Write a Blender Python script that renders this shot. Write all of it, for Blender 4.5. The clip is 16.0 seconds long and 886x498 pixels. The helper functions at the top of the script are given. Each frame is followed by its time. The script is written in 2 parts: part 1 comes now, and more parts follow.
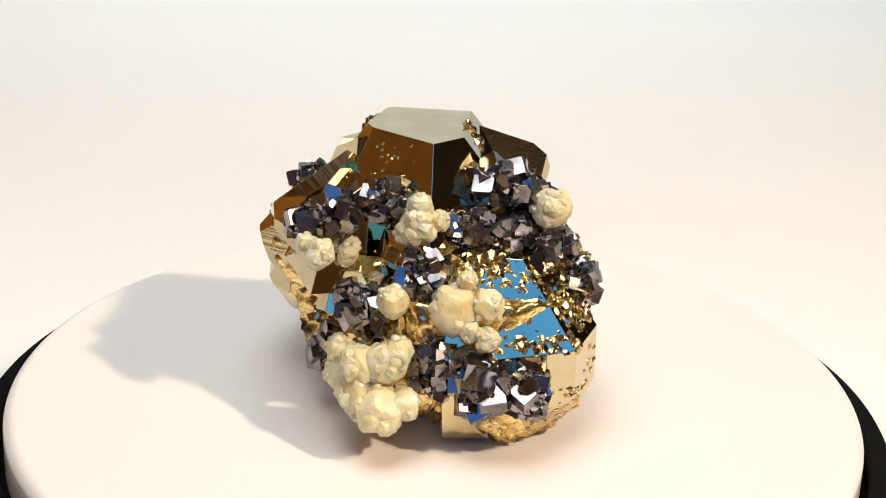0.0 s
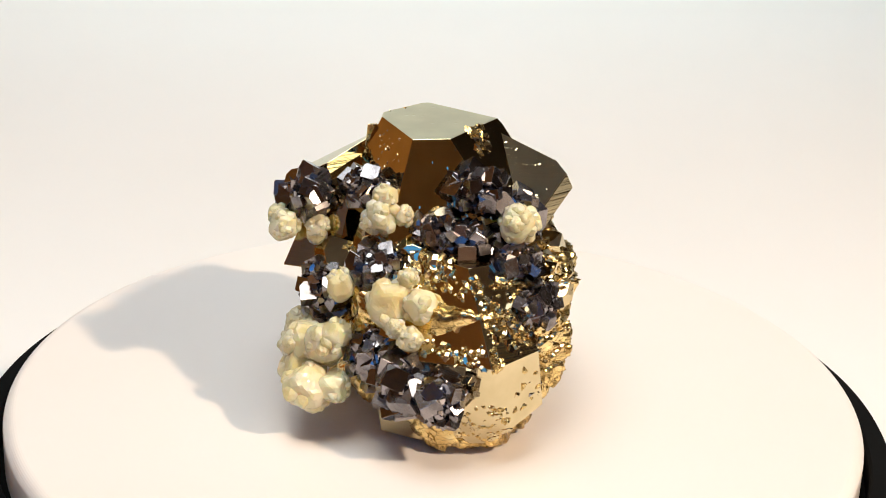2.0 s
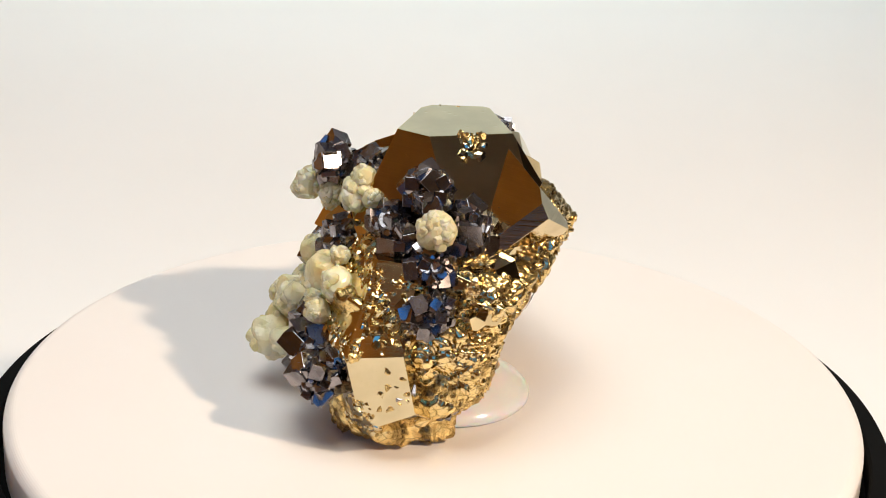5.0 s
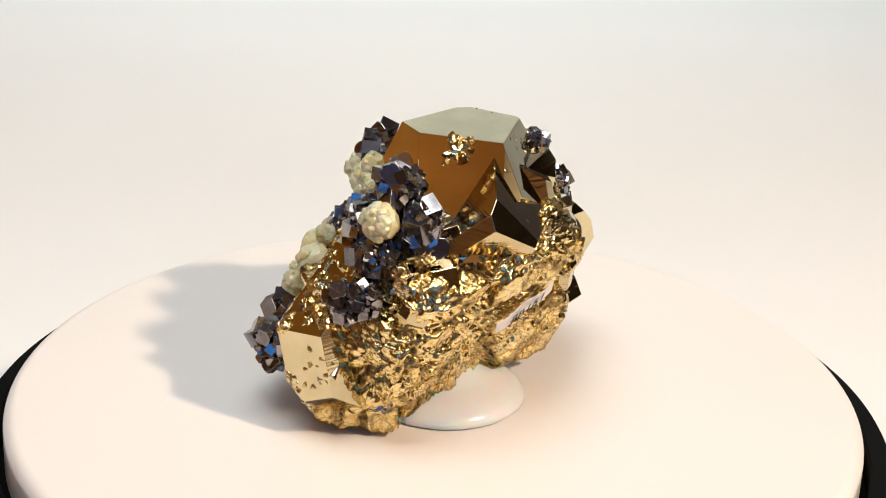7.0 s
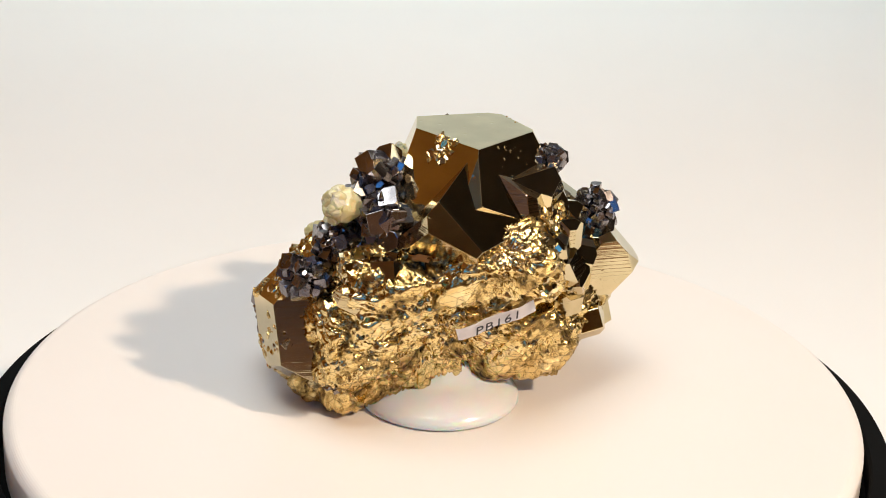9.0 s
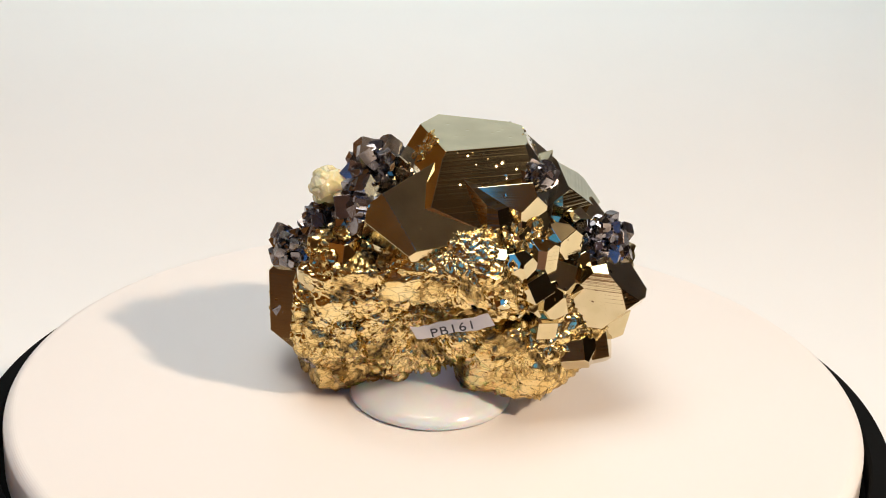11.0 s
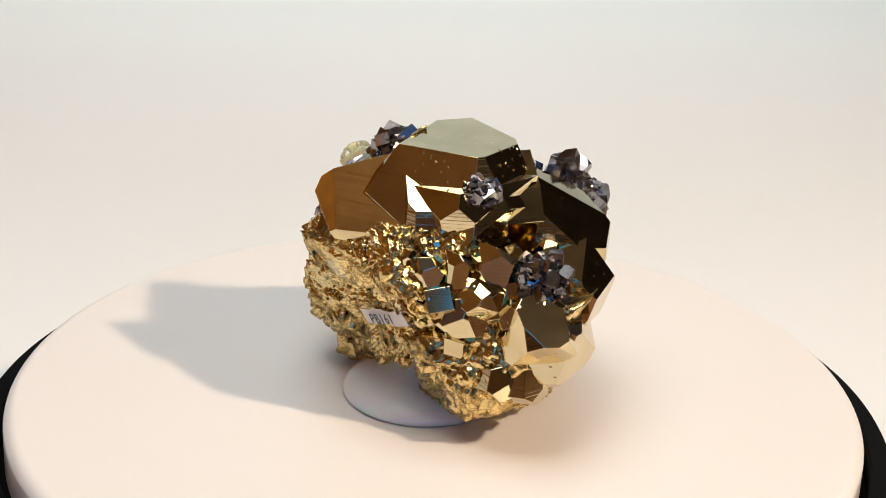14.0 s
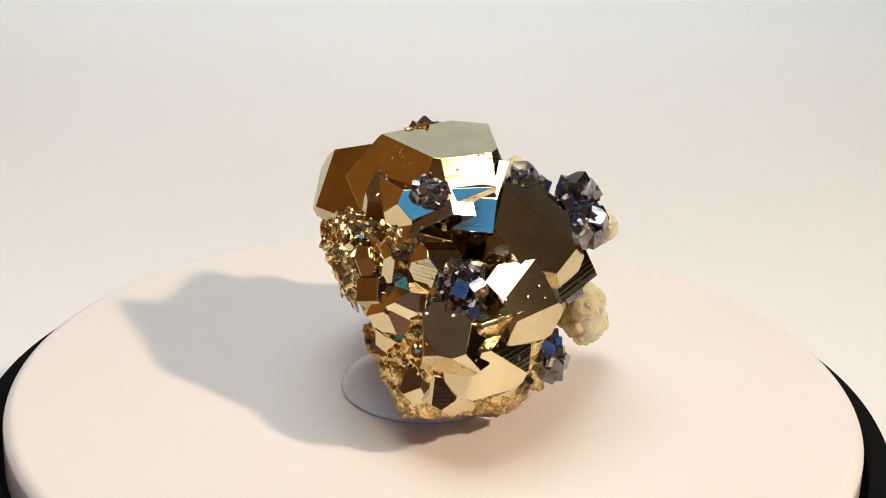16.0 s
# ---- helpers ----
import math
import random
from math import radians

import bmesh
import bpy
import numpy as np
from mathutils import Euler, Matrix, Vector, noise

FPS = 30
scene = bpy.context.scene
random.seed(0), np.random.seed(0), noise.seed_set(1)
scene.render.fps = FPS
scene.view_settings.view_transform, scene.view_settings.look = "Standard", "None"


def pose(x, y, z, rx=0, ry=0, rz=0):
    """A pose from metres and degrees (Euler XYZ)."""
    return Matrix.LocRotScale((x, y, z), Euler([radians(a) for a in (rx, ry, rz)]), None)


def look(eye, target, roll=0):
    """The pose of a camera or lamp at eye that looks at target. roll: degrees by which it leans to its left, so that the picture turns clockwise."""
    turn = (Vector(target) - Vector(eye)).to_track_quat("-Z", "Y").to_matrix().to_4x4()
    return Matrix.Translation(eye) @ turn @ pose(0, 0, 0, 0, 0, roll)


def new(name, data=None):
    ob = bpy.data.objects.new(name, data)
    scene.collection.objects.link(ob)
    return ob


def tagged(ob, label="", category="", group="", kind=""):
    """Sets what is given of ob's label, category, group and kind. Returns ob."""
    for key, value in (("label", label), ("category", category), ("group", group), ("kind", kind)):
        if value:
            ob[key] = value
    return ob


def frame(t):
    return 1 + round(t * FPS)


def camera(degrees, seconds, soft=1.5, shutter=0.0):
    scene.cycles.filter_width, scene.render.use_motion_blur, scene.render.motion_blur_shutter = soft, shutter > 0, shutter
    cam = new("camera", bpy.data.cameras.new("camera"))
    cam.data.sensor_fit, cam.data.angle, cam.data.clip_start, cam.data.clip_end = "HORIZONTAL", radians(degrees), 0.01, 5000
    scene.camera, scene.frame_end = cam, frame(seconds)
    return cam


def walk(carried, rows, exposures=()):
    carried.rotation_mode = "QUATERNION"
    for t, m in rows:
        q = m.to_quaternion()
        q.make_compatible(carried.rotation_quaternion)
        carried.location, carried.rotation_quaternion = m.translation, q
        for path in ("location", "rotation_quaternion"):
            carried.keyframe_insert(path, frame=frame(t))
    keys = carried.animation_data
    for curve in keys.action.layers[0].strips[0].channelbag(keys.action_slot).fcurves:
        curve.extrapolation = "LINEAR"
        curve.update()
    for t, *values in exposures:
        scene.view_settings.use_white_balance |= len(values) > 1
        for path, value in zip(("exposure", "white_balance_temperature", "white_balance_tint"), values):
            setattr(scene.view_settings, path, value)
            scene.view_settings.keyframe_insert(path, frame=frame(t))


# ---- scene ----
SECONDS, SPIN = 16.0, 14.25          # length; clockwise turn of the platter, degrees a second
cam = camera(27.50, SECONDS, soft=1.0)
EYE = Vector((0.0, -0.28934, 0.14592))
AIM = EYE + Vector((0.001056, 0.924821, -0.380402))
walk(cam, [(0.0, look(EYE, AIM, 2.31)), (SECONDS, look(EYE, AIM, 2.31))],
     exposures=[(0.0, 0.0), (4.0, -0.07), (8.0, -0.10), (12.0, -0.14), (16.0, -0.25)])

# ---- light ----
world = bpy.data.worlds.new("world")
scene.world = world
world.use_nodes = True
world.node_tree.nodes["Background"].inputs["Color"].default_value = (0.08, 0.36, 1.0, 1)
world.node_tree.nodes["Background"].inputs["Strength"].default_value = 1.35


def lamp(name, kind, eye, target, watts, colour, size, spread=None):
    data = bpy.data.lights.new(name, kind)
    data.energy, data.color = watts, colour
    if kind == "AREA":
        data.shape, data.size = "DISK", size
        if spread:
            data.spread = radians(spread)
    else:
        data.shadow_soft_size = size
        data.spot_size, data.spot_blend = radians(spread), 1.0
    ob = new(name, data)
    ob.matrix_world = look(eye, target)
    return ob


KEY = Vector((0.52, -0.345, 0.57))
lamp("key_lamp", "SPOT", KEY, (-0.06, 0.04, 0.0), 27.5, (1.0, 0.785, 0.57), 0.022, 72)
lamp("overhead_softbox", "AREA", (-0.10, -0.06, 0.75), (-0.06, 0.03, 0), 2.0, (0.88, 0.97, 1.0), 0.55, 120)
lamp("backdrop_lamp", "AREA", (-0.01, 0.42, 0.62), (-0.01, 0.86, 0.02), 1.75, (0.80, 0.97, 1.0), 0.16, 112)
# added warm fill without a known source, brightens the orange wall the crystals mirror
lamp("wall_fill_lamp", "AREA", (-0.25, -0.7, 2.1), (-0.5, -0.7, 0.0), 6.0, (1.0, 0.78, 0.5), 0.3)


# ---- materials ----
def material(name, colour, rough=0.5, metal=0.0, **more):
    m = bpy.data.materials.new(name)
    m.use_nodes = True
    b = m.node_tree.nodes["Principled BSDF"]
    b.inputs["Base Color"].default_value = (*colour, 1)
    b.inputs["Roughness"].default_value = rough
    b.inputs["Metallic"].default_value = metal
    for k, v in more.items():
        b.inputs[k.replace("_", " ")].default_value = v
    return m, m.node_tree.nodes, m.node_tree.links, b


def tex(nodes, links, kind, scale, coords="Object", stretch=None, **more):
    c = nodes.new("ShaderNodeTexCoord")
    t = nodes.new("ShaderNodeTex" + kind)
    t.inputs["Scale"].default_value = scale
    for k, v in more.items():
        t.inputs[k].default_value = v
    out = c.outputs[coords]
    if stretch:
        mp = nodes.new("ShaderNodeMapping")
        mp.inputs["Scale"].default_value = stretch[:3]
        if len(stretch) > 3:
            mp.inputs["Rotation"].default_value = [radians(a) for a in stretch[3:]]
        links.new(out, mp.inputs["Vector"])
        out = mp.outputs["Vector"]
    links.new(out, t.inputs["Vector"])
    return t


def ramp(nodes, links, source, stops):
    r = nodes.new("ShaderNodeValToRGB")
    while len(r.color_ramp.elements) < len(stops):
        r.color_ramp.elements.new(0.5)
    for e, (p, c) in zip(r.color_ramp.elements, stops):
        e.position, e.color = p, (*c, 1) if len(c) == 3 else c
    links.new(source, r.inputs["Fac"])
    return r.outputs["Color"]


def bump(nodes, links, shader, height, strength, distance, chain=None):
    b = nodes.new("ShaderNodeBump")
    b.inputs["Strength"].default_value, b.inputs["Distance"].default_value = strength, distance
    links.new(height, b.inputs["Height"])
    if chain:
        links.new(chain, b.inputs["Normal"])
    links.new(b.outputs["Normal"], shader.inputs["Normal"])
    return b.outputs["Normal"]


def make_pyrite(name, dark, light, rough, striae, turn, pits):
    m, n, l, b = material(name, light, rough, 1.0)
    grain = tex(n, l, "Noise", 160, Detail=4)
    l.new(ramp(n, l, grain.outputs["Fac"], [(0.35, dark), (0.65, light)]), b.inputs["Base Color"])
    lines = tex(n, l, "Noise", 1900, stretch=(0.012, 0.012, 1.0, *turn), Detail=3)
    first = bump(n, l, b, lines.outputs["Fac"], striae, 0.0002)
    spots = tex(n, l, "Voronoi", 420)
    pit = ramp(n, l, spots.outputs["Distance"], [(0.05, (0, 0, 0)), (0.16, (1, 1, 1))])
    bump(n, l, b, pit, pits, 0.0003, first)
    return m


PYRITE = make_pyrite("pyrite_bright", (0.66, 0.55, 0.33), (0.77, 0.65, 0.40), 0.055, 0.09, (0, 0, 0), 0.12)
PYRITE_LINED = make_pyrite("pyrite_striated", (0.62, 0.50, 0.29), (0.75, 0.62, 0.37), 0.08, 0.2, (70, 20, 0), 0.10)


def make_matrix():
    m, n, l, b = material("pyrite_massive", (0.66, 0.47, 0.2), 0.2, 1.0)
    grain = tex(n, l, "Noise", 150, Detail=7, Roughness=0.7, Distortion=0.6)
    col = ramp(n, l, grain.outputs["Fac"], [(0.34, (0.03, 0.025, 0.02)), (0.41, (0.42, 0.28, 0.10)), (0.48, (0.86, 0.63, 0.26)), (0.66, (0.94, 0.76, 0.40)), (0.82, (0.62, 0.60, 0.56))])
    cracks = tex(n, l, "Voronoi", 330, stretch=(1, 1, 1.9, 25, 0, 30))
    cracks.feature = "DISTANCE_TO_EDGE"
    dark = ramp(n, l, cracks.outputs["Distance"], [(0.0, (0.10, 0.07, 0.04)), (0.05, (1, 1, 1))])
    mix = n.new("ShaderNodeMix")
    mix.data_type, mix.blend_type = "RGBA", "MULTIPLY"
    mix.inputs["Factor"].default_value = 0.55
    l.new(col, mix.inputs["A"])
    l.new(dark, mix.inputs["B"])
    l.new(mix.outputs["Result"], b.inputs["Base Color"])
    l.new(ramp(n, l, grain.outputs["Fac"], [(0.3, (0.42,) * 3), (0.6, (0.13,) * 3)]), b.inputs["Roughness"])
    chips = tex(n, l, "Voronoi", 620, stretch=(1, 1, 1.6))
    first = bump(n, l, b, chips.outputs["Color"], 0.6, 0.0006)
    fine = tex(n, l, "Noise", 700, Detail=5)
    bump(n, l, b, fine.outputs["Fac"], 0.3, 0.0004, first)
    return m


MATRIX = make_matrix()


def make_galena():
    m, n, l, b = material("dark_lead_grey", (0.2, 0.2, 0.22), 0.2, 1.0)
    grain = tex(n, l, "Noise", 300, Detail=5)
    l.new(ramp(n, l, grain.outputs["Fac"], [(0.3, (0.12, 0.11, 0.112)), (0.7, (0.40, 0.365, 0.37))]), b.inputs["Base Color"])
    l.new(ramp(n, l, grain.outputs["Fac"], [(0.35, (0.32,) * 3), (0.65, (0.14,) * 3)]), b.inputs["Roughness"])
    steps = tex(n, l, "Voronoi", 500)
    bump(n, l, b, steps.outputs["Color"], 0.25, 0.0004)
    return m


GALENA = make_galena()


def make_calcite():
    m, n, l, b = material("cream_calcite", (0.88, 0.78, 0.52), 0.24, 0.0, Subsurface_Weight=0.6, Subsurface_Scale=0.003, IOR=1.55, Transmission_Weight=0.25)
    b.inputs["Subsurface Radius"].default_value = (1.0, 0.75, 0.42)
    grain = tex(n, l, "Noise", 260, Detail=5)
    l.new(ramp(n, l, grain.outputs["Fac"], [(0.3, (0.91, 0.69, 0.33)), (0.5, (0.96, 0.81, 0.48)), (0.75, (0.97, 0.90, 0.68))]), b.inputs["Base Color"])
    cells = tex(n, l, "Voronoi", 520)
    first = bump(n, l, b, cells.outputs["Distance"], 0.35, 0.0007)
    fine = tex(n, l, "Noise", 1100, Detail=4)
    bump(n, l, b, fine.outputs["Fac"], 0.25, 0.0004, first)
    return m


CALCITE = make_calcite()


def make_plain(name, light, dark, rough, scale, relief, **more):
    m, n, l, b = material(name, light, rough, 0.0, **more)
    big = tex(n, l, "Noise", scale, Detail=5)
    l.new(ramp(n, l, big.outputs["Fac"], [(0.3, dark), (0.7, light)]), b.inputs["Base Color"])
    fine = tex(n, l, "Noise", scale * 40, Detail=3)
    bump(n, l, b, fine.outputs["Fac"], relief, 0.0003)
    return m


WHITE_GLOSS = make_plain("white_gloss_acrylic", (0.82, 0.775, 0.74), (0.80, 0.75, 0.71), 0.32, 14, 0.03, Coat_Weight=0.15, Coat_Roughness=0.12)
BLACK = make_plain("black_plastic", (0.006, 0.006, 0.006), (0.004, 0.004, 0.004), 0.7, 40, 0.05, Specular_IOR_Level=0.04)
PAPER = make_plain("white_paper", (0.83, 0.83, 0.82), (0.80, 0.80, 0.79), 0.75, 6, 0.06)
PUTTY = make_plain("milky_putty", (0.78, 0.79, 0.80), (0.70, 0.72, 0.74), 0.22, 70, 0.05, Subsurface_Weight=0.5, Subsurface_Scale=0.004)
LABEL = make_plain("label_paper", (0.82, 0.78, 0.78), (0.76, 0.71, 0.71), 0.55, 200, 0.1)
INK, *_ = material("ink", (0.02, 0.02, 0.03), 0.6)
WALL_PAINT = make_plain("room_paint", (0.34, 0.22, 0.13), (0.28, 0.18, 0.10), 0.7, 3, 0.1)
WOOD = make_plain("orange_brown_wood", (0.80, 0.36, 0.07), (0.62, 0.25, 0.04), 0.5, 4, 0.1)
DARK_WOOD = make_plain("brown_wood", (0.20, 0.10, 0.04), (0.13, 0.06, 0.02), 0.5, 12, 0.1)
BROWN_PAINT = make_plain("brown_paint", (0.62, 0.40, 0.18), (0.54, 0.33, 0.14), 0.7, 3, 0.1)
GREY_PAINT = make_plain("grey_paint", (0.75, 0.75, 0.73), (0.7, 0.7, 0.68), 0.7, 3, 0.1)
DARK_PAINT = make_plain("dark_paint", (0.13, 0.10, 0.075), (0.10, 0.08, 0.055), 0.7, 3, 0.1)
CEILING_PAINT = make_plain("ceiling_paint", (0.85, 0.70, 0.46), (0.80, 0.64, 0.40), 0.8, 3, 0.1)


# ---- building ----
def mesh(name, bm, mat, smooth=False):
    me = bpy.data.meshes.new(name)
    bm.normal_update()
    bm.to_mesh(me)
    bm.free()
    me.materials.append(mat)
    if smooth:
        me.polygons.foreach_set("use_smooth", [True] * len(me.polygons))
    return me


def part(name, bm, mat, parent=None, label="", smooth=False):
    ob = new(name, mesh(name, bm, mat, smooth) if isinstance(bm, bmesh.types.BMesh) else bm)
    ob.parent = parent
    return tagged(ob, label)


def lathe(profile, steps=128, cap=True):
    bm = bmesh.new()
    rings = [[bm.verts.new((r * math.cos(2 * math.pi * i / steps), r * math.sin(2 * math.pi * i / steps), z)) for i in range(steps)] for r, z in profile]
    for a, b in zip(rings, rings[1:]):
        for i in range(steps):
            j = (i + 1) % steps
            bm.faces.new((a[i], a[j], b[j], b[i]))
    if cap:
        bm.faces.new(rings[0][::-1])
        bm.faces.new(rings[-1])
    return bm


def sheet(w, d, h):
    bm = bmesh.new()
    bmesh.ops.create_cube(bm, size=1, matrix=Matrix.Diagonal((w, d, h, 1)))
    return bm


# ---- the setting ----
def build_sweep():
    """White paper laid on the table and curving up behind."""
    line = [(-0.1 + 0.1 * i, 0.0) for i in range(7)]
    for i in range(1, 25):
        a = radians(84 * i / 24)
        line.append((0.5 + 0.5 * math.sin(a), 0.5 * (1 - math.cos(a))))
    line.append((1.01, 0.75))
    bm = bmesh.new()
    upper = [[bm.verts.new((x, y, z)) for x in (-0.6, -0.3, 0, 0.3, 0.6)] for y, z in line]
    for a, b in zip(upper, upper[1:]):
        for i in range(4):
            bm.faces.new((a[i], a[i + 1], b[i + 1], b[i]))
    ob = part("backdrop", bm, PAPER, smooth=True)
    ob.location.z = -0.028
    tagged(ob, "white paper sweep curving up behind the turntable", "backdrop", kind="structure")


def build_room():
    for name, x, y, z, w, d, h, mat, label in (
            ("wall_north", 0.65, 1.35, 0.7, 3.0, 0.1, 2.9, GREY_PAINT, "plain grey painted room wall"),
            ("wall_east", 2.05, 0, 0.7, 0.1, 4.0, 2.9, DARK_PAINT, "plain dark room wall"),
            ("wall_west", -0.85, 0, 0.7, 0.1, 4.0, 2.9, WOOD, "orange-brown wooden partition wall")):
        ob = part(name, sheet(w, d, h), mat)
        ob.location = (x, y, z)
        tagged(ob, label, "wall", kind="structure")
    # the wall behind the camera, with an open window
    bm = bmesh.new()
    for x, z, w, h in ((-1.35, 0.7, 1.5, 2.9), (1.3, 0.7, 1.6, 2.9), (-0.05, -0.165, 1.1, 1.17), (-0.05, 2.05, 1.1, 0.2)):
        bmesh.ops.create_cube(bm, size=1, matrix=Matrix.Translation((x, -2.05, z)) @ Matrix.Diagonal((w, 0.1, h, 1)))
    tagged(part("wall_south", bm, BROWN_PAINT), "plain brown painted room wall with a window opening", "wall", kind="structure")
    ob = part("ceiling", sheet(4.2, 4.2, 0.1), CEILING_PAINT)
    ob.location = (0, 0, 2.2)
    tagged(ob, "plain warm cream room ceiling", "ceiling", kind="structure")
    ob = part("floor", sheet(4.2, 4.2, 0.1), WALL_PAINT)
    ob.location = (0, 0, -0.75)
    tagged(ob, "plain brown room floor", "floor", kind="structure")
    ob = part("table", sheet(1.5, 2.2, 0.03), DARK_WOOD)
    ob.location = (0, -0.2, -0.0445)
    tagged(ob, "brown wooden table under the paper and turntable", "table", kind="structure")


build_sweep()
build_room()

# ---- the turntable ----
turntable = tagged(new("turntable"), "turntable with glossy white round platter over black base", "turntable")
part("housing", lathe([(0.0785, -0.0275), (0.0803, -0.026), (0.0809, -0.0064), (0.0804, -0.0056), (0.0772, -0.0055), (0.0768, -0.0060), (0.0766, -0.0104), (0.060, -0.0104)]), BLACK, turntable, "black plastic base")
RIM = 0.0753
profile = [(RIM - 0.004, -0.0098), (RIM - 0.0006, -0.0094), (RIM, -0.0085), (RIM, -0.0022)]
profile += [(RIM - 0.0022 + 0.0022 * math.cos(radians(a)), -0.0022 + 0.0022 * math.sin(radians(a))) for a in range(10, 100, 10)]
platter = part("platter", lathe(profile, 256), WHITE_GLOSS, turntable, "glossy white platter with rounded rim")

# ---- the specimen ----
MM = 0.001
rng = random.Random(7)
specimen = tagged(new("mineral_specimen"), "golden pyrite crystal cluster with dark galena and cream calcite on putty", "mineral")


SEAT = Matrix.Translation((0, 0, -2.06)) @ Matrix.Rotation(radians(1.75), 4, "Z")    # how the specimen sits on its putty, in mm


def way(az, el):
    az, el = radians(az), radians(el)
    return Vector((math.cos(el) * math.cos(az), math.cos(el) * math.sin(az), math.sin(el)))


def cut_solid(cuts, size=30.0, chamfer=0.0):
    """A crystal about the origin, cut from a block by planes: azimuth, elevation, distance in mm."""
    bm = bmesh.new()
    bmesh.ops.create_cube(bm, size=2 * size)
    for az, el, far in cuts:
        n = way(az, el)
        got = bmesh.ops.bisect_plane(bm, geom=bm.verts[:] + bm.edges[:] + bm.faces[:], plane_co=n * far, plane_no=n, clear_outer=True, dist=1e-5)
        edges = [e for e in got["geom_cut"] if isinstance(e, bmesh.types.BMEdge)]
        if edges:
            bmesh.ops.contextual_create(bm, geom=edges)
    if chamfer:
        bmesh.ops.bevel(bm, geom=bm.edges[:], offset=chamfer, segments=1, affect="EDGES", clamp_overlap=True)
    bmesh.ops.scale(bm, vec=(MM, MM, MM), verts=bm.verts[:])
    bmesh.ops.recalc_face_normals(bm, faces=bm.faces[:])
    return bm


def crystal(centre, cuts, mat=None, label="", chamfer=0.05, exact=False, reach=0.0):
    if reach:      # small faces that take off far corners
        for i in range(30):
            up = 1 - (2 * i + 1) / 30
            cuts = cuts + [(math.degrees(i * 2.39996) % 360, math.degrees(math.asin(up)), reach * (0.96 + 0.08 * ((i * 7) % 5) / 4))]
    ob = part("pyrite_crystal", cut_solid(cuts, chamfer=chamfer), mat or PYRITE, specimen, label)
    ob.location = (Vector(centre) if exact else SEAT @ Vector(centre)) * MM
    if label:
        BODIES.append(ob)
    return ob


BODIES = []


def rough_body(name, centre, cuts, mat, label, amount, level=6, seed=0.0):
    """A broken lump about its centre: planes blended into one another, chipped into plates at three scales."""
    bm = bmesh.new()
    bmesh.ops.create_icosphere(bm, subdivisions=level, radius=1.0)
    normals = [(way(a, e), d) for a, e, d in cuts]
    off = Vector((seed, seed * 0.7, -seed))
    for v in bm.verts:
        u = v.co.normalized()
        r = 1.0 / sum(max(0.0, n.dot(u) / d) ** 36 for n, d in normals) ** (1 / 36)
        p = u * r + off
        p += noise.turbulence_vector(p * 0.5, 2, False) * 0.6
        lift = noise.fractal(p * 0.14, 1.0, 2.0, 3) * 0.9
        for scale, gain in ((0.16, 1.3), (0.36, 0.8), (0.8, 0.4), (1.7, 0.16)):
            far, seeds = noise.voronoi(p * scale)
            s = seeds[0]
            tilt = Vector((noise.noise(s * 7.1), noise.noise(s * 5.3 + off), noise.noise(s * 3.7)))
            lift += gain * (noise.noise(s * 9.7) + 1.6 * tilt.dot(p * scale - s) - (0.5 if far[1] - far[0] < 0.07 else 0.0))
        v.co = u * (r + amount * lift) * MM
    ob = part(name, bm, mat, specimen, label, smooth=True)
    ob.location = (SEAT @ Vector(centre)) * MM
    BODIES.append(ob)
    return ob


PYRITOHEDRON = [(a, e) for a in (0, 180) for e in (26.6, -26.6)] + [(26.6, 0), (-26.6, 0), (153.4, 0), (206.6, 0)] + [(90, 63.4), (90, -63.4), (270, 63.4), (270, -63.4)]

# crystal habits shared by the small crystals
def galena_mesh(seed):
    r = random.Random(seed)
    cuts = [(0, 0, 1), (90, 0, r.uniform(0.8, 1.1)), (180, 0, 1), (270, 0, r.uniform(0.8, 1.1)), (0, 90, r.uniform(0.8, 1)), (0, -90, 1)]
    cuts += [(45 + 90 * i, s * 35.3, r.uniform(1.3, 1.9)) for i in range(4) for s in (1, -1)]
    bm = cut_solid(cuts, 3.0, 0.04)
    return mesh("galena_crystal", bm, GALENA)


def calcite_mesh(seed):
    r = random.Random(seed)
    bm = bmesh.new()
    bmesh.ops.create_icosphere(bm, subdivisions=4, radius=1.0)
    planes = [(Vector((r.gauss(0, 1), r.gauss(0, 1), r.gauss(0, 1))).normalized(), r.uniform(0.78, 0.95)) for _ in range(26)]
    off = Vector((seed * 3.1, 1.7, -seed))
    for v in bm.verts:
        u = v.co.normalized()
        d = min([1.0] + [h / max(1e-3, n.dot(u)) for n, h in planes if n.dot(u) > 0.3])
        d += 0.05 * noise.fractal(u * 2.2 + off, 1.0, 2.0, 4)
        v.co = u * d * MM
    return mesh("calcite_crystal", bm, CALCITE, smooth=False)


GALENAS = [galena_mesh(s) for s in range(6)]
CALCITES = [calcite_mesh(s) for s in range(6)]


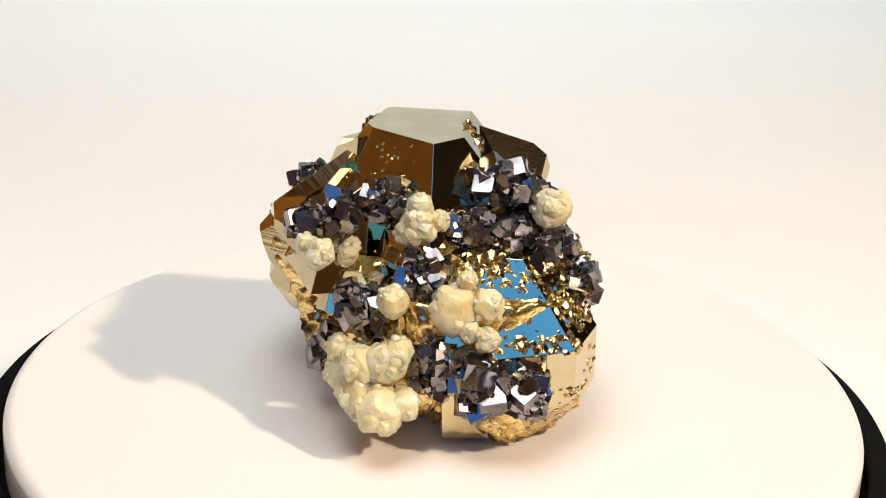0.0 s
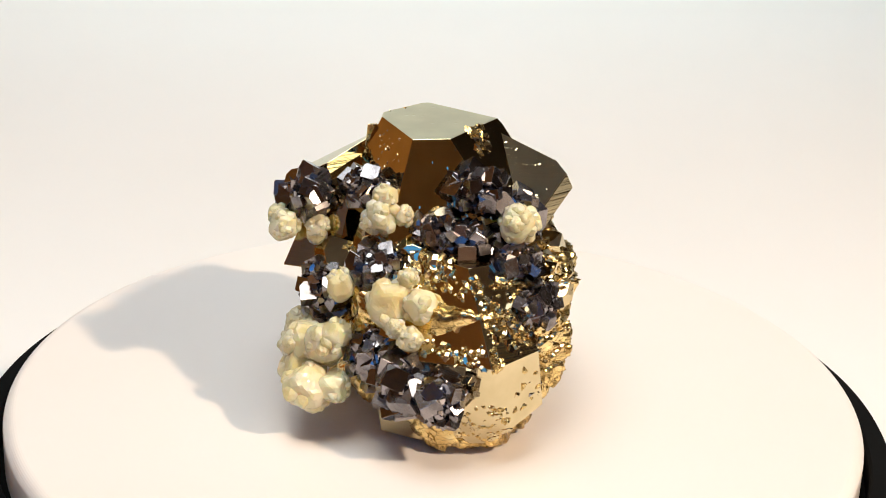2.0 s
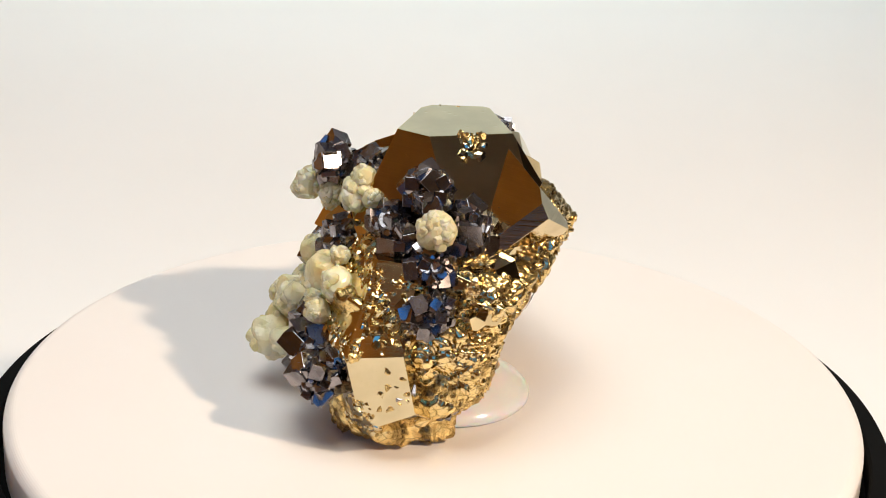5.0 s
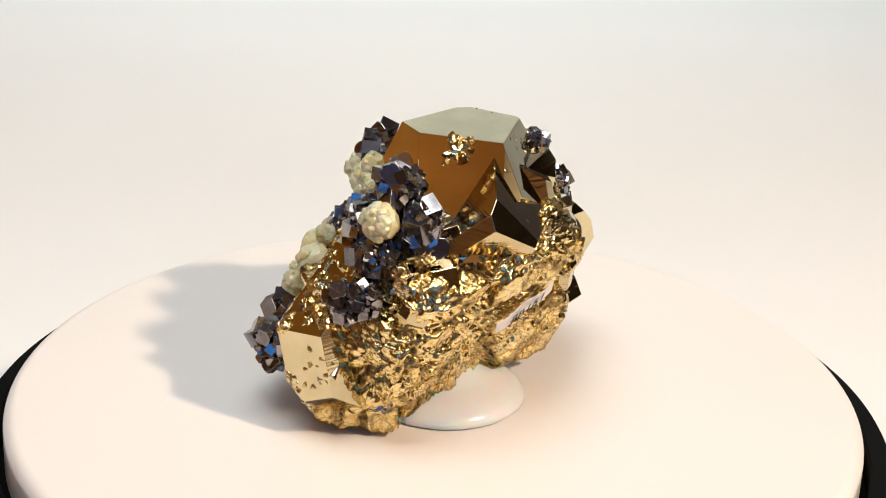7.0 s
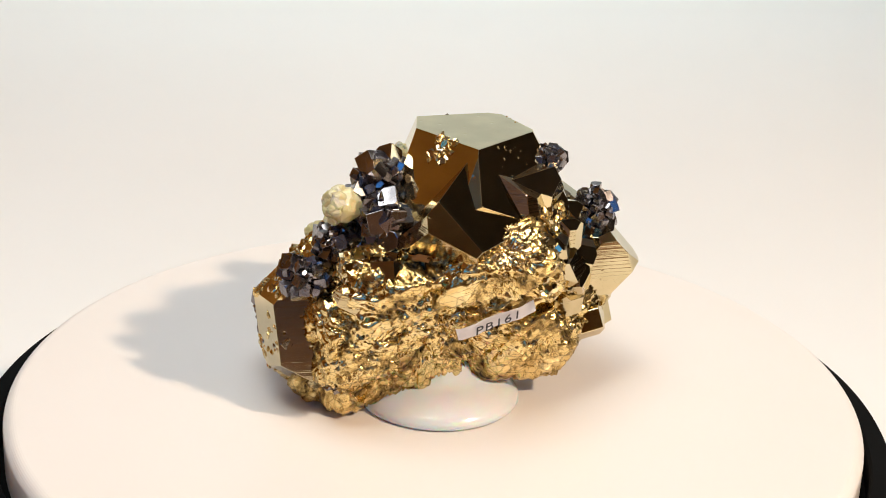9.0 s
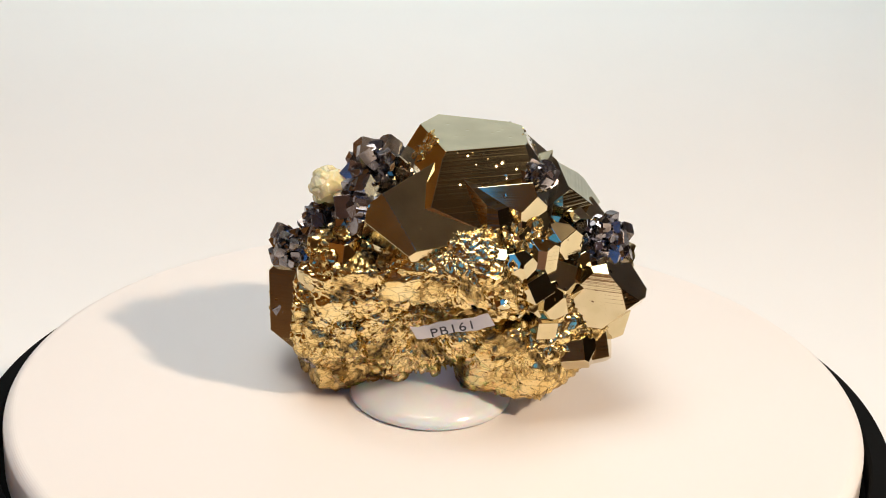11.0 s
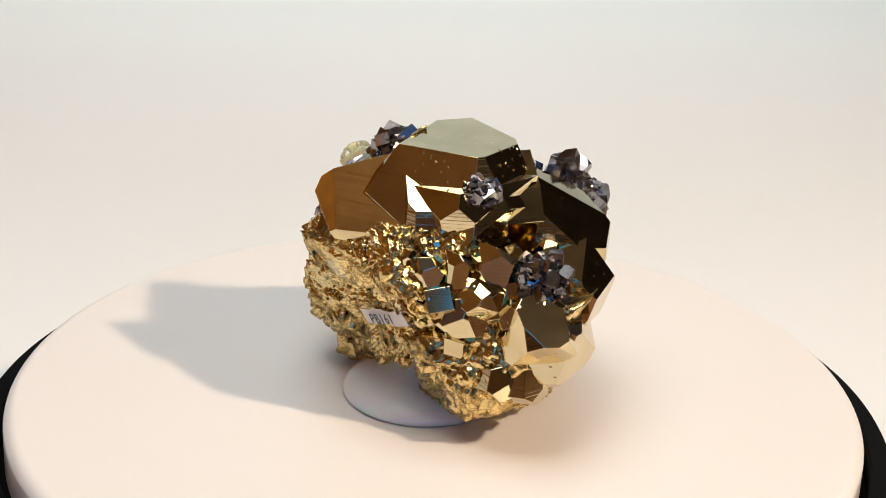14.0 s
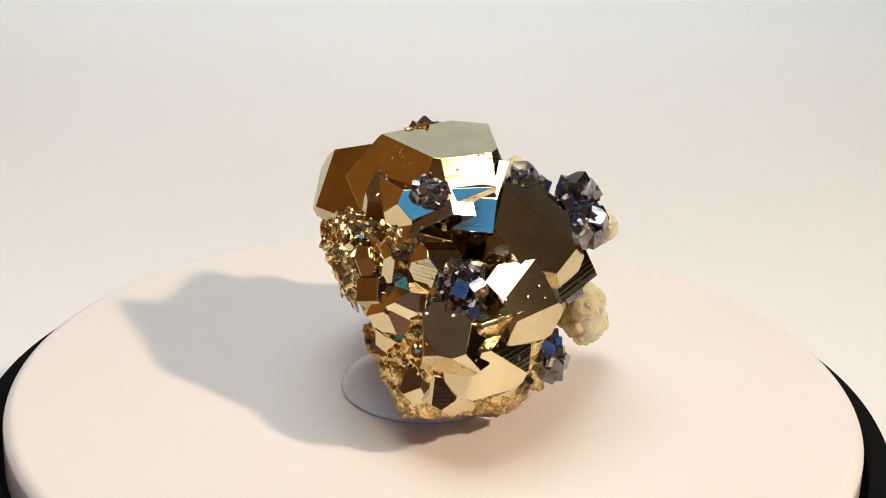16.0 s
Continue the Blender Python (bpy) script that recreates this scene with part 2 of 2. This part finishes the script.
def galena_cluster(centre, radii, count, size, label="cluster of dark lead-grey metallic cube crystals"):
    """Small cubes grown over a lumpy core."""
    c = Vector(centre)
    core = bmesh.new()
    bmesh.ops.create_icosphere(core, subdivisions=3, radius=1.0)
    for v in core.verts:
        u = v.co.copy()
        k = 0.72 + 0.22 * noise.cell(u * 2.3 + c) + 0.12 * noise.noise(u * 3 + c)
        v.co = Vector((u.x * radii[0], u.y * radii[1], u.z * radii[2])) * k * MM
    lump = part("galena_growth", core, GALENA, specimen, label)
    lump.location = (SEAT @ c) * MM
    for i in range(count):
        z = 1 - 2 * (i + 0.5) / count
        a = i * 2.39996 + rng.uniform(-0.3, 0.3)
        s = math.sqrt(1 - z * z)
        u = Vector((s * math.cos(a), s * math.sin(a), z))
        k = rng.uniform(0.66, 0.92)
        ob = part("galena_crystal", rng.choice(GALENAS), None, lump)
        ob.location = Vector((u.x * radii[0], u.y * radii[1], u.z * radii[2])) * k * MM
        ob.rotation_euler = [rng.uniform(0, 6.28) for _ in range(3)]
        grown = size * rng.choice((0.6, 0.75, 0.9, 1.1, 1.4, 1.9))
        ob.scale = [grown * rng.uniform(0.8, 1.2) for _ in range(3)]
    return lump


def calcite_cluster(knobs, label="cluster of rounded cream translucent calcite crystals"):
    """Rounded knobs, each a faceted ball: x, y, z, radius in mm."""
    c = Vector(knobs[0][:3])
    group = tagged(new("calcite_growth"), label)
    group.parent, group.location = specimen, (SEAT @ c) * MM
    for x, y, z, r in knobs:
        ob = part("calcite_crystal", rng.choice(CALCITES), None, group)
        ob.location = (Vector((x, y, z)) - c) * MM
        ob.rotation_euler = [rng.uniform(0, 6.28) for _ in range(3)]
        ob.scale = [r * rng.uniform(0.95, 1.05), r * rng.uniform(0.9, 1.05), r]
        for _ in range(18):
            u = Vector((rng.gauss(0, 1), rng.gauss(0, 1), rng.gauss(0, 1))).normalized()
            s = r * rng.uniform(0.2, 0.44)
            b = part("calcite_crystal", rng.choice(CALCITES), None, group)
            b.location = (Vector((x, y, z)) - c + u * (r - 0.7 * s)) * MM
            b.rotation_euler = [rng.uniform(0, 6.28) for _ in range(3)]
            b.scale = [s] * 3
    return group


# massive pyrite: the broken back, the left foot and the front foot
rough_body("matrix", (2, -2, 22), [(59, -25, 13.6), (95, 20, 23.5), (25, -10, 20.4), (0, 0, 22.8), (330, -5, 18.0), (265, 73, 12), (30, 50, 20), (150, 10, 20), (200, 0, 20), (250, 0, 15), (290, 0, 18), (0, -90, 17.5), (15, -55, 22.5), (120, -45, 15)], MATRIX, "rough brassy massive pyrite", 1.05, 7)
rough_body("matrix", (-12, 12, 18), [(59, -25, 9.5), (110, -25, 10), (150, -20, 12), (180, -20, 12.5), (0, -90, 11.5), (150, -60, 11.5), (0, 70, 6), (0, 0, 12), (90, 20, 9), (270, 0, 12)], MATRIX, "rough brassy massive pyrite", 0.7, 6, 5.0)
rough_body("matrix", (4.0, 14.2, 33.4), [(59, -25, 6.6), (59, 35, 5.6), (20, 80, 5.4), (0, -90, 7), (149, 5, 11), (329, 5, 11), (120, 30, 9), (0, 30, 9), (239, 0, 6)], MATRIX, "rough brassy massive pyrite", 0.8, 6, 13.0)
rough_body("matrix", (4, -13, 15), [(270, 0, 9), (230, 0, 12), (190, 0, 14), (180, -40, 11), (300, 0, 12), (0, 0, 16), (0, -90, 12.0), (0, 90, 13), (90, 0, 10), (250, -45, 12)], MATRIX, "rough dark brassy pyrite", 0.7, 6, 9.0)

rough_body("matrix", (18, -3, 17), [(20, 0, 7.4), (60, -15, 6.2), (335, 0, 7.0), (0, -90, 10), (20, 60, 9), (120, 0, 7), (250, 0, 8), (180, 0, 9), (20, -45, 8), (70, -50, 7)], MATRIX, "rough brassy massive pyrite", 0.7, 6, 21.0)

# the large pyrite crystals
crystal((-3, 3, 40), [(0, 90, 8.7), (309, 20, 11.6), (234.5, 20.7, 10.8), (205, 25, 12.6), (162, 35, 12.7), (130, 30, 13.4), (87, 30, 11.1), (30, 35, 13.4), (355, 36, 10.5), (16, 12, 15.0), (154, -15, 14.5), (59, -25, 14.0), (0, -90, 8.0)], PYRITE, "large bright brassy crystal with mirror faces", exact=True)
crystal((15, -13, 18), [(269, 31, 9.2), (329, 43, 9.4), (336, -3, 11.0), (275, -12, 10.2), (298, -34, 13.5), (0, 88, 13.8), (20, 5, 12.4), (50, 10, 6.5), (83, 0, 7.0), (170, 0, 12.0), (0, -90, 16.6), (5, -48, 14.0)], PYRITE, "large brassy crystal with pitted gold face", exact=True)
crystal((8, 10, 39), [(85, 39, 4.1), (58, 26, 6.4), (338, 8, 9.0), (20, -5, 11.0), (150, 30, 7.5), (170, 0, 10.7), (90, -20, 9.0), (300, 40, 4.5), (250, 0, 8.0), (0, -90, 6.0), (20, -35, 9.0)], PYRITE_LINED, "dark brassy crystal with striated face", exact=True)
crystal((-20, 2, 34), [(155, 47, 5.0), (190, 0, 9.5), (140, -20, 7.0), (105, 10, 5.4), (200, 60, 6.9), (222, 30, 9.6), (238, 8, 11.0), (285, 4, 9.0), (0, -90, 6.0), (200, -40, 9.5), (60, 10, 5.5), (330, 0, 5.0)], PYRITE_LINED, "large brassy crystal with brown striated face", exact=True, reach=11.2)
crystal((-14, -6, 37), [(232, 34, 6.4), (200, 60, 5.6), (285, 20, 4.6), (200, 20, 6.5), (0, 80, 6.0), (330, 10, 3.6), (90, 0, 6.0), (0, -90, 10.0)], PYRITE, "brassy crystal with smooth faces")
crystal((-25, 6, 27), [(169, 38, 5.9), (178, -16, 5.8), (95, -3, 6.4), (240, 5, 7.0), (215, 35, 7.0), (130, 60, 6.6), (170, -52, 6.6), (0, 0, 8.0), (300, 0, 8.0), (0, -90, 7.5)], PYRITE_LINED, "brassy crystal with smooth faces", exact=True, reach=7.6)
crystal((-25, 12, 20), [(192, 18, 5.2), (165, -16, 4.8), (160, 60, 6.2), (172, -50, 6.6), (235, -8, 7.2), (105, 0, 6.4), (0, 0, 8.0), (300, 0, 8.0), (0, -90, 8.0)], PYRITE, "brassy crystal with smooth faces", exact=True, reach=7.6)

def small_crystal(x, y, z, r, turn=None):
    """A pyritohedron with uneven faces."""
    a, e = turn or (rng.uniform(0, 360), rng.uniform(-30, 30))
    q = Euler((radians(e), radians(e * 0.7), radians(a))).to_matrix()
    cuts = []
    for az, el in PYRITOHEDRON:
        n = q @ way(az, el)
        cuts.append((math.degrees(math.atan2(n.y, n.x)), math.degrees(math.asin(n.z)), r * rng.uniform(0.85, 1.1)))
    for az, el in ((0, 0), (90, 0), (180, 0), (270, 0), (0, 90), (0, -90)):
        n = q @ way(az, el)
        cuts.append((math.degrees(math.atan2(n.y, n.x)), math.degrees(math.asin(max(-1, min(1, n.z)))), r * rng.uniform(0.95, 1.08)))
    return crystal((x, y, z), cuts, rng.choice((PYRITE, PYRITE, PYRITE_LINED)), "", 0.06)


# crystals under the top one, each with its broad face outwards
crystal((-13, 8, 39), [(130, 30, 3.3), (60, 5, 1.8), (210, 5, 6.7), (130, 62, 4.3), (130, -42, 3.7), (0, -90, 5.0), (310, 0, 6.0)], PYRITE, "grey-gold crystal with smooth face", exact=True)
crystal((-8, 13.5, 40), [(105, -8, 4.2), (72, 30, 4.4), (140, 28, 4.2), (55, -12, 5.0), (155, -8, 4.6), (100, -50, 4.8), (0, -90, 6.0), (280, 0, 7.0), (0, 85, 4.0)], PYRITE, "dark brown-gold crystal with smooth face", exact=True)
crystal((-3, 14, 38), [(112, 14, 4.0), (68, 10, 4.7), (30, 5, 4.4), (165, 5, 3.4), (112, 58, 4.0), (112, -40, 5.2), (0, -90, 6.0), (290, 0, 6.0)], PYRITE_LINED, "small brassy crystal with bright striated face", exact=True)
crystal((-23.5, 18.5, 23.5), [(98, 12, 5.4), (151, -10, 6.0), (130, 42, 4.4), (122, -42, 4.4), (55, 0, 4.6), (190, 20, 5.4), (0, -90, 5.0), (300, 0, 6.0)], PYRITE, "brassy crystal with smooth faces", exact=True, reach=7.0)

for x, y, z, r in ((-11, 20, 26.5, 3.6), (-7, 20, 29, 3.4), (-4, 20, 33, 3.0), (-9, 18, 34, 3.4), (-14, 15, 34, 4.2),
                   (-10, 19.5, 22, 2.6), (-17, 19.5, 16, 3.4), (-20.5, 17, 16, 4.0), (-4, 20.5, 30, 2.2), (-8, 20.5, 26, 2.2), (-1, 20, 35, 2.2), (-18, 15, 28, 5), (-13, 18, 29, 4.2),
                   (-23.5, 9, 18, 4.0), (-17, -6, 25, 4), (-17, -8, 22, 3.2), (-21, 9, 34, 2.6), (-13, -13, 29, 4), (-6, -11, 33, 4), (2, -13, 33, 3), (12, 5, 34, 4), (18, 3, 31, 3.4), (20, -3, 31, 3), (23, -1, 27, 2.6)):
    small_crystal(x, y, z, r)

def bit_mesh(seed):
    r = random.Random(seed)
    cuts = [(r.uniform(0, 360), r.uniform(-10, 60), r.uniform(0.6, 1.0)) for _ in range(9)] + [(120 * i, 15, 0.9) for i in range(3)] + [(0, -90, 0.5)]
    return mesh("pyrite_bit", cut_solid(cuts, 1.4, 0.0), MATRIX if seed % 2 else PYRITE)


BITS = [bit_mesh(s) for s in range(8)]


def growth(centre, az, el, wide, high, count, size):
    """Small triangular growths standing proud of a crystal face."""
    n = way(az, el)
    ex = Vector((-n.y, n.x, 0)).normalized()
    ey = n.cross(ex)
    for _ in range(count):
        u, v = rng.uniform(-1, 1), rng.uniform(-1, 1)
        p = (SEAT @ (Vector(centre) + ex * u * wide + ey * v * high)) * MM
        spin, s = rng.uniform(0, 6.28), size * rng.uniform(0.5, 1.4)
        best = None
        for body in BODIES:
            ok, at, normal, _ = body.closest_point_on_mesh(p - body.location)
            far = (at + body.location - p).length if ok else 1.0
            if ok and normal.dot(n) > 0.3 and (best is None or far < best[0]):
                best = (far, at + body.location, normal)
        if best is None or best[0] > 2.5 * MM:
            continue
        ob = part("pyrite_bit", rng.choice(BITS), None, specimen)
        ob.location = best[1]
        ob.rotation_mode = "QUATERNION"
        ob.rotation_quaternion = best[2].to_track_quat("Z", "Y") @ Euler((0, 0, spin)).to_quaternion()
        ob.scale = (s, s, s * 0.55)


bpy.context.view_layer.update()
growth((14, -22.6, 22.0), 269, 31, 9.5, 1.5, 80, 0.55)
growth((20, -19.6, 26.5), 269, 31, 3.0, 5.0, 40, 0.5)
growth((12, -17.2, 31.5), 269, 31, 6.0, 2.4, 50, 0.5)
growth((22, -16, 27.5), 329, 43, 5.5, 4.5, 70, 0.6)
growth((25.2, -16, 16), 336, -3, 3, 4, 14, 0.45)
growth((20, -21.5, 9.5), 298, -34, 5, 5, 90, 0.4)
growth((5.3, 3.2, 49.4), 355, 36, 2.0, 2.2, 26, 0.75)
growth((0, -15, 33.5), 265, 40, 10, 2.5, 110, 0.8)
growth((-6, -17, 32), 262, 20, 10, 2.5, 70, 0.9)
growth((18, -4, 33.5), 350, 55, 5, 6, 80, 0.6)
growth((-8, 19, 36), 110, 25, 6, 4, 90, 0.8)
growth((-6, 22.5, 28), 95, -5, 8, 6, 90, 0.8)
growth((-22, 16, 24), 150, 5, 9, 9, 60, 0.45)
growth((-12.9, 6.2, 49.3), 162, 35, 3.6, 3.6, 16, 0.22)
growth((-8.9, -5.2, 45.9), 234.5, 20.7, 4, 4, 30, 0.2)
growth((-2.5, 12.6, 47.6), 87, 30, 4, 3, 14, 0.18)

for c, r, n, s in (((-22.5, -11.5, 37.5), (3.2, 3.2, 3.4), 46, 0.9), ((-18, -14.5, 40), (4, 3.2, 3.6), 40, 1.0), ((10, -6, 43.5), (5, 4, 4), 70, 0.8), ((-9.5, -10, 41.5), (4.5, 2.5, 3), 50, 0.7),
                   ((7, -11, 36.5), (8, 3.5, 3.4), 110, 0.75), ((17, -8, 34), (6, 4, 2.8), 70, 0.7), ((23.5, -10.5, 28.5), (3, 5, 3.5), 60, 0.65), ((-3, -17, 30), (5, 3.5, 4.6), 80, 0.75),
                   ((-13, -16, 25), (5, 4, 5), 90, 0.75), ((0, -22, 17), (5, 4, 5.5), 90, 0.85), ((7, -25, 15), (5, 3.5, 5), 70, 1.0), ((14, -25.5, 14.5), (4, 4, 4.4), 80, 0.8), ((-10.6, 13.6, 45.6), (3.3, 2.8, 2.6), 60, 0.6),
                   ((-22.6, 16.6, 33), (4.4, 3.6, 5.6), 130, 0.6), ((-19, -8, 13), (2.8, 2.8, 3), 24, 1.0), ((15, -1, 38), (3.5, 3.5, 5), 60, 0.9), ((23.9, -14.5, 15.5), (1.0, 2.0, 1.8), 16, 0.5), ((21.0, -6, 9), (1, 2, 1.4), 12, 0.5)):
    galena_cluster(c, r, n, s)

for k in ([(-4.4, -13.6, 38.7, 3.4), (-6, -13.5, 37.5, 2.4), (-4, -13, 42, 2.2), (-0.9, -12.4, 39, 1.9)], [(-20.3, -18.5, 35.1, 2.8), (-22.5, -17, 36, 2.0)], [(-15.8, -15.3, 35, 2.2), (-15.8, -15.3, 33.5, 1.8)],
          [(-8, -20, 27.7, 2.9)], [(2, -21, 27, 4.2), (7.2, -20.9, 27.8, 3.0), (7.3, -24, 23.2, 2.3), (4, -19.5, 31.5, 1.8), (4.5, -24, 24.5, 1.8)], [(17.8, -7.5, 40, 3.5)],
          [(-9, -23, 18, 4), (-13, -23, 17, 4), (-10, -27.5, 11.5, 4.3), (-13, -24, 13, 4), (-6, -26, 12, 3), (-16, -21, 15, 3.4), (-16.5, -19.5, 18.5, 2.8), (-7, -23.5, 20.5, 2.6)]):
    calcite_cluster(k)

# the putty that holds the specimen up
putty = tagged(new("mounting_putty"), "milky white blob of putty under the mineral", "putty")
blob = part("blob", lathe([(13.8 * MM, 0.05 * MM), (14.3 * MM, 0.5 * MM), (14.1 * MM, 1.3 * MM), (13.0 * MM, 2.4 * MM), (11 * MM, 3.5 * MM), (8.5 * MM, 4.6 * MM), (6 * MM, 5.6 * MM), (5 * MM, 8 * MM)], 64), PUTTY, putty, smooth=True)
blob.location = (1.7 * MM, 1.9 * MM, 0)


# the collection label, written by pen
def build_label():
    start, end, n = SEAT @ Vector((8.0, 8.7, 21.0)), SEAT @ Vector((-1.0, 18.4, 24.7)), way(61, -25)
    ex = (end - start).normalized()
    ex = (ex - n * ex.dot(n)).normalized()
    ey = n.cross(ex)
    m = Matrix((ex, ey, n)).transposed().to_4x4()
    m.translation = ((start + end) / 2 + n * 2.8) * MM
    bm = bmesh.new()
    w, h = 7.0, 1.55
    grid = [[bm.verts.new((w * (i / 10 - 1) * MM, h * (j - 1) * (1 + 0.06 * math.sin(i * 1.7 + j)) * MM, (0.25 * math.sin(i * 0.5) - 0.2 * abs(i - 10) / 10) * MM)) for j in range(3)] for i in range(21)]
    for a, b in zip(grid, grid[1:]):
        for j in range(2):
            bm.faces.new((a[j], b[j], b[j + 1], a[j + 1]))
    top = bm.faces[:]
    bmesh.ops.extrude_face_region(bm, geom=top)
    for v in {v for f in top for v in f.verts}:
        v.co.z -= 0.12 * MM
    bmesh.ops.recalc_face_normals(bm, faces=bm.faces[:])
    ob = part("label", bm, LABEL, specimen, "small white paper label with handwriting in ink")
    ob.matrix_basis = m
    cu = bpy.data.curves.new("writing", "FONT")
    cu.body, cu.size, cu.align_x, cu.shear, cu.space_character, cu.extrude = "PB161", 2.9 * MM, "CENTER", 0.25, 1.15, 0.02 * MM
    tmp = new("writing", cu)
    me = bpy.data.meshes.new_from_object(tmp)
    bpy.data.objects.remove(tmp)
    me.materials.clear()
    me.materials.append(INK)
    text = part("writing", me, None, ob, "handwritten number in black ink")
    text.location = (0, -1.0 * MM, 0.34 * MM)
    text.rotation_euler = (0, 0, radians(3))


build_label()


def motions():
    rows = [(t, pose(0, 0, 0, 0, 0, -SPIN * t)) for t in range(0, 17)]
    for thing in (specimen, platter, putty):
        walk(thing, rows)


motions()
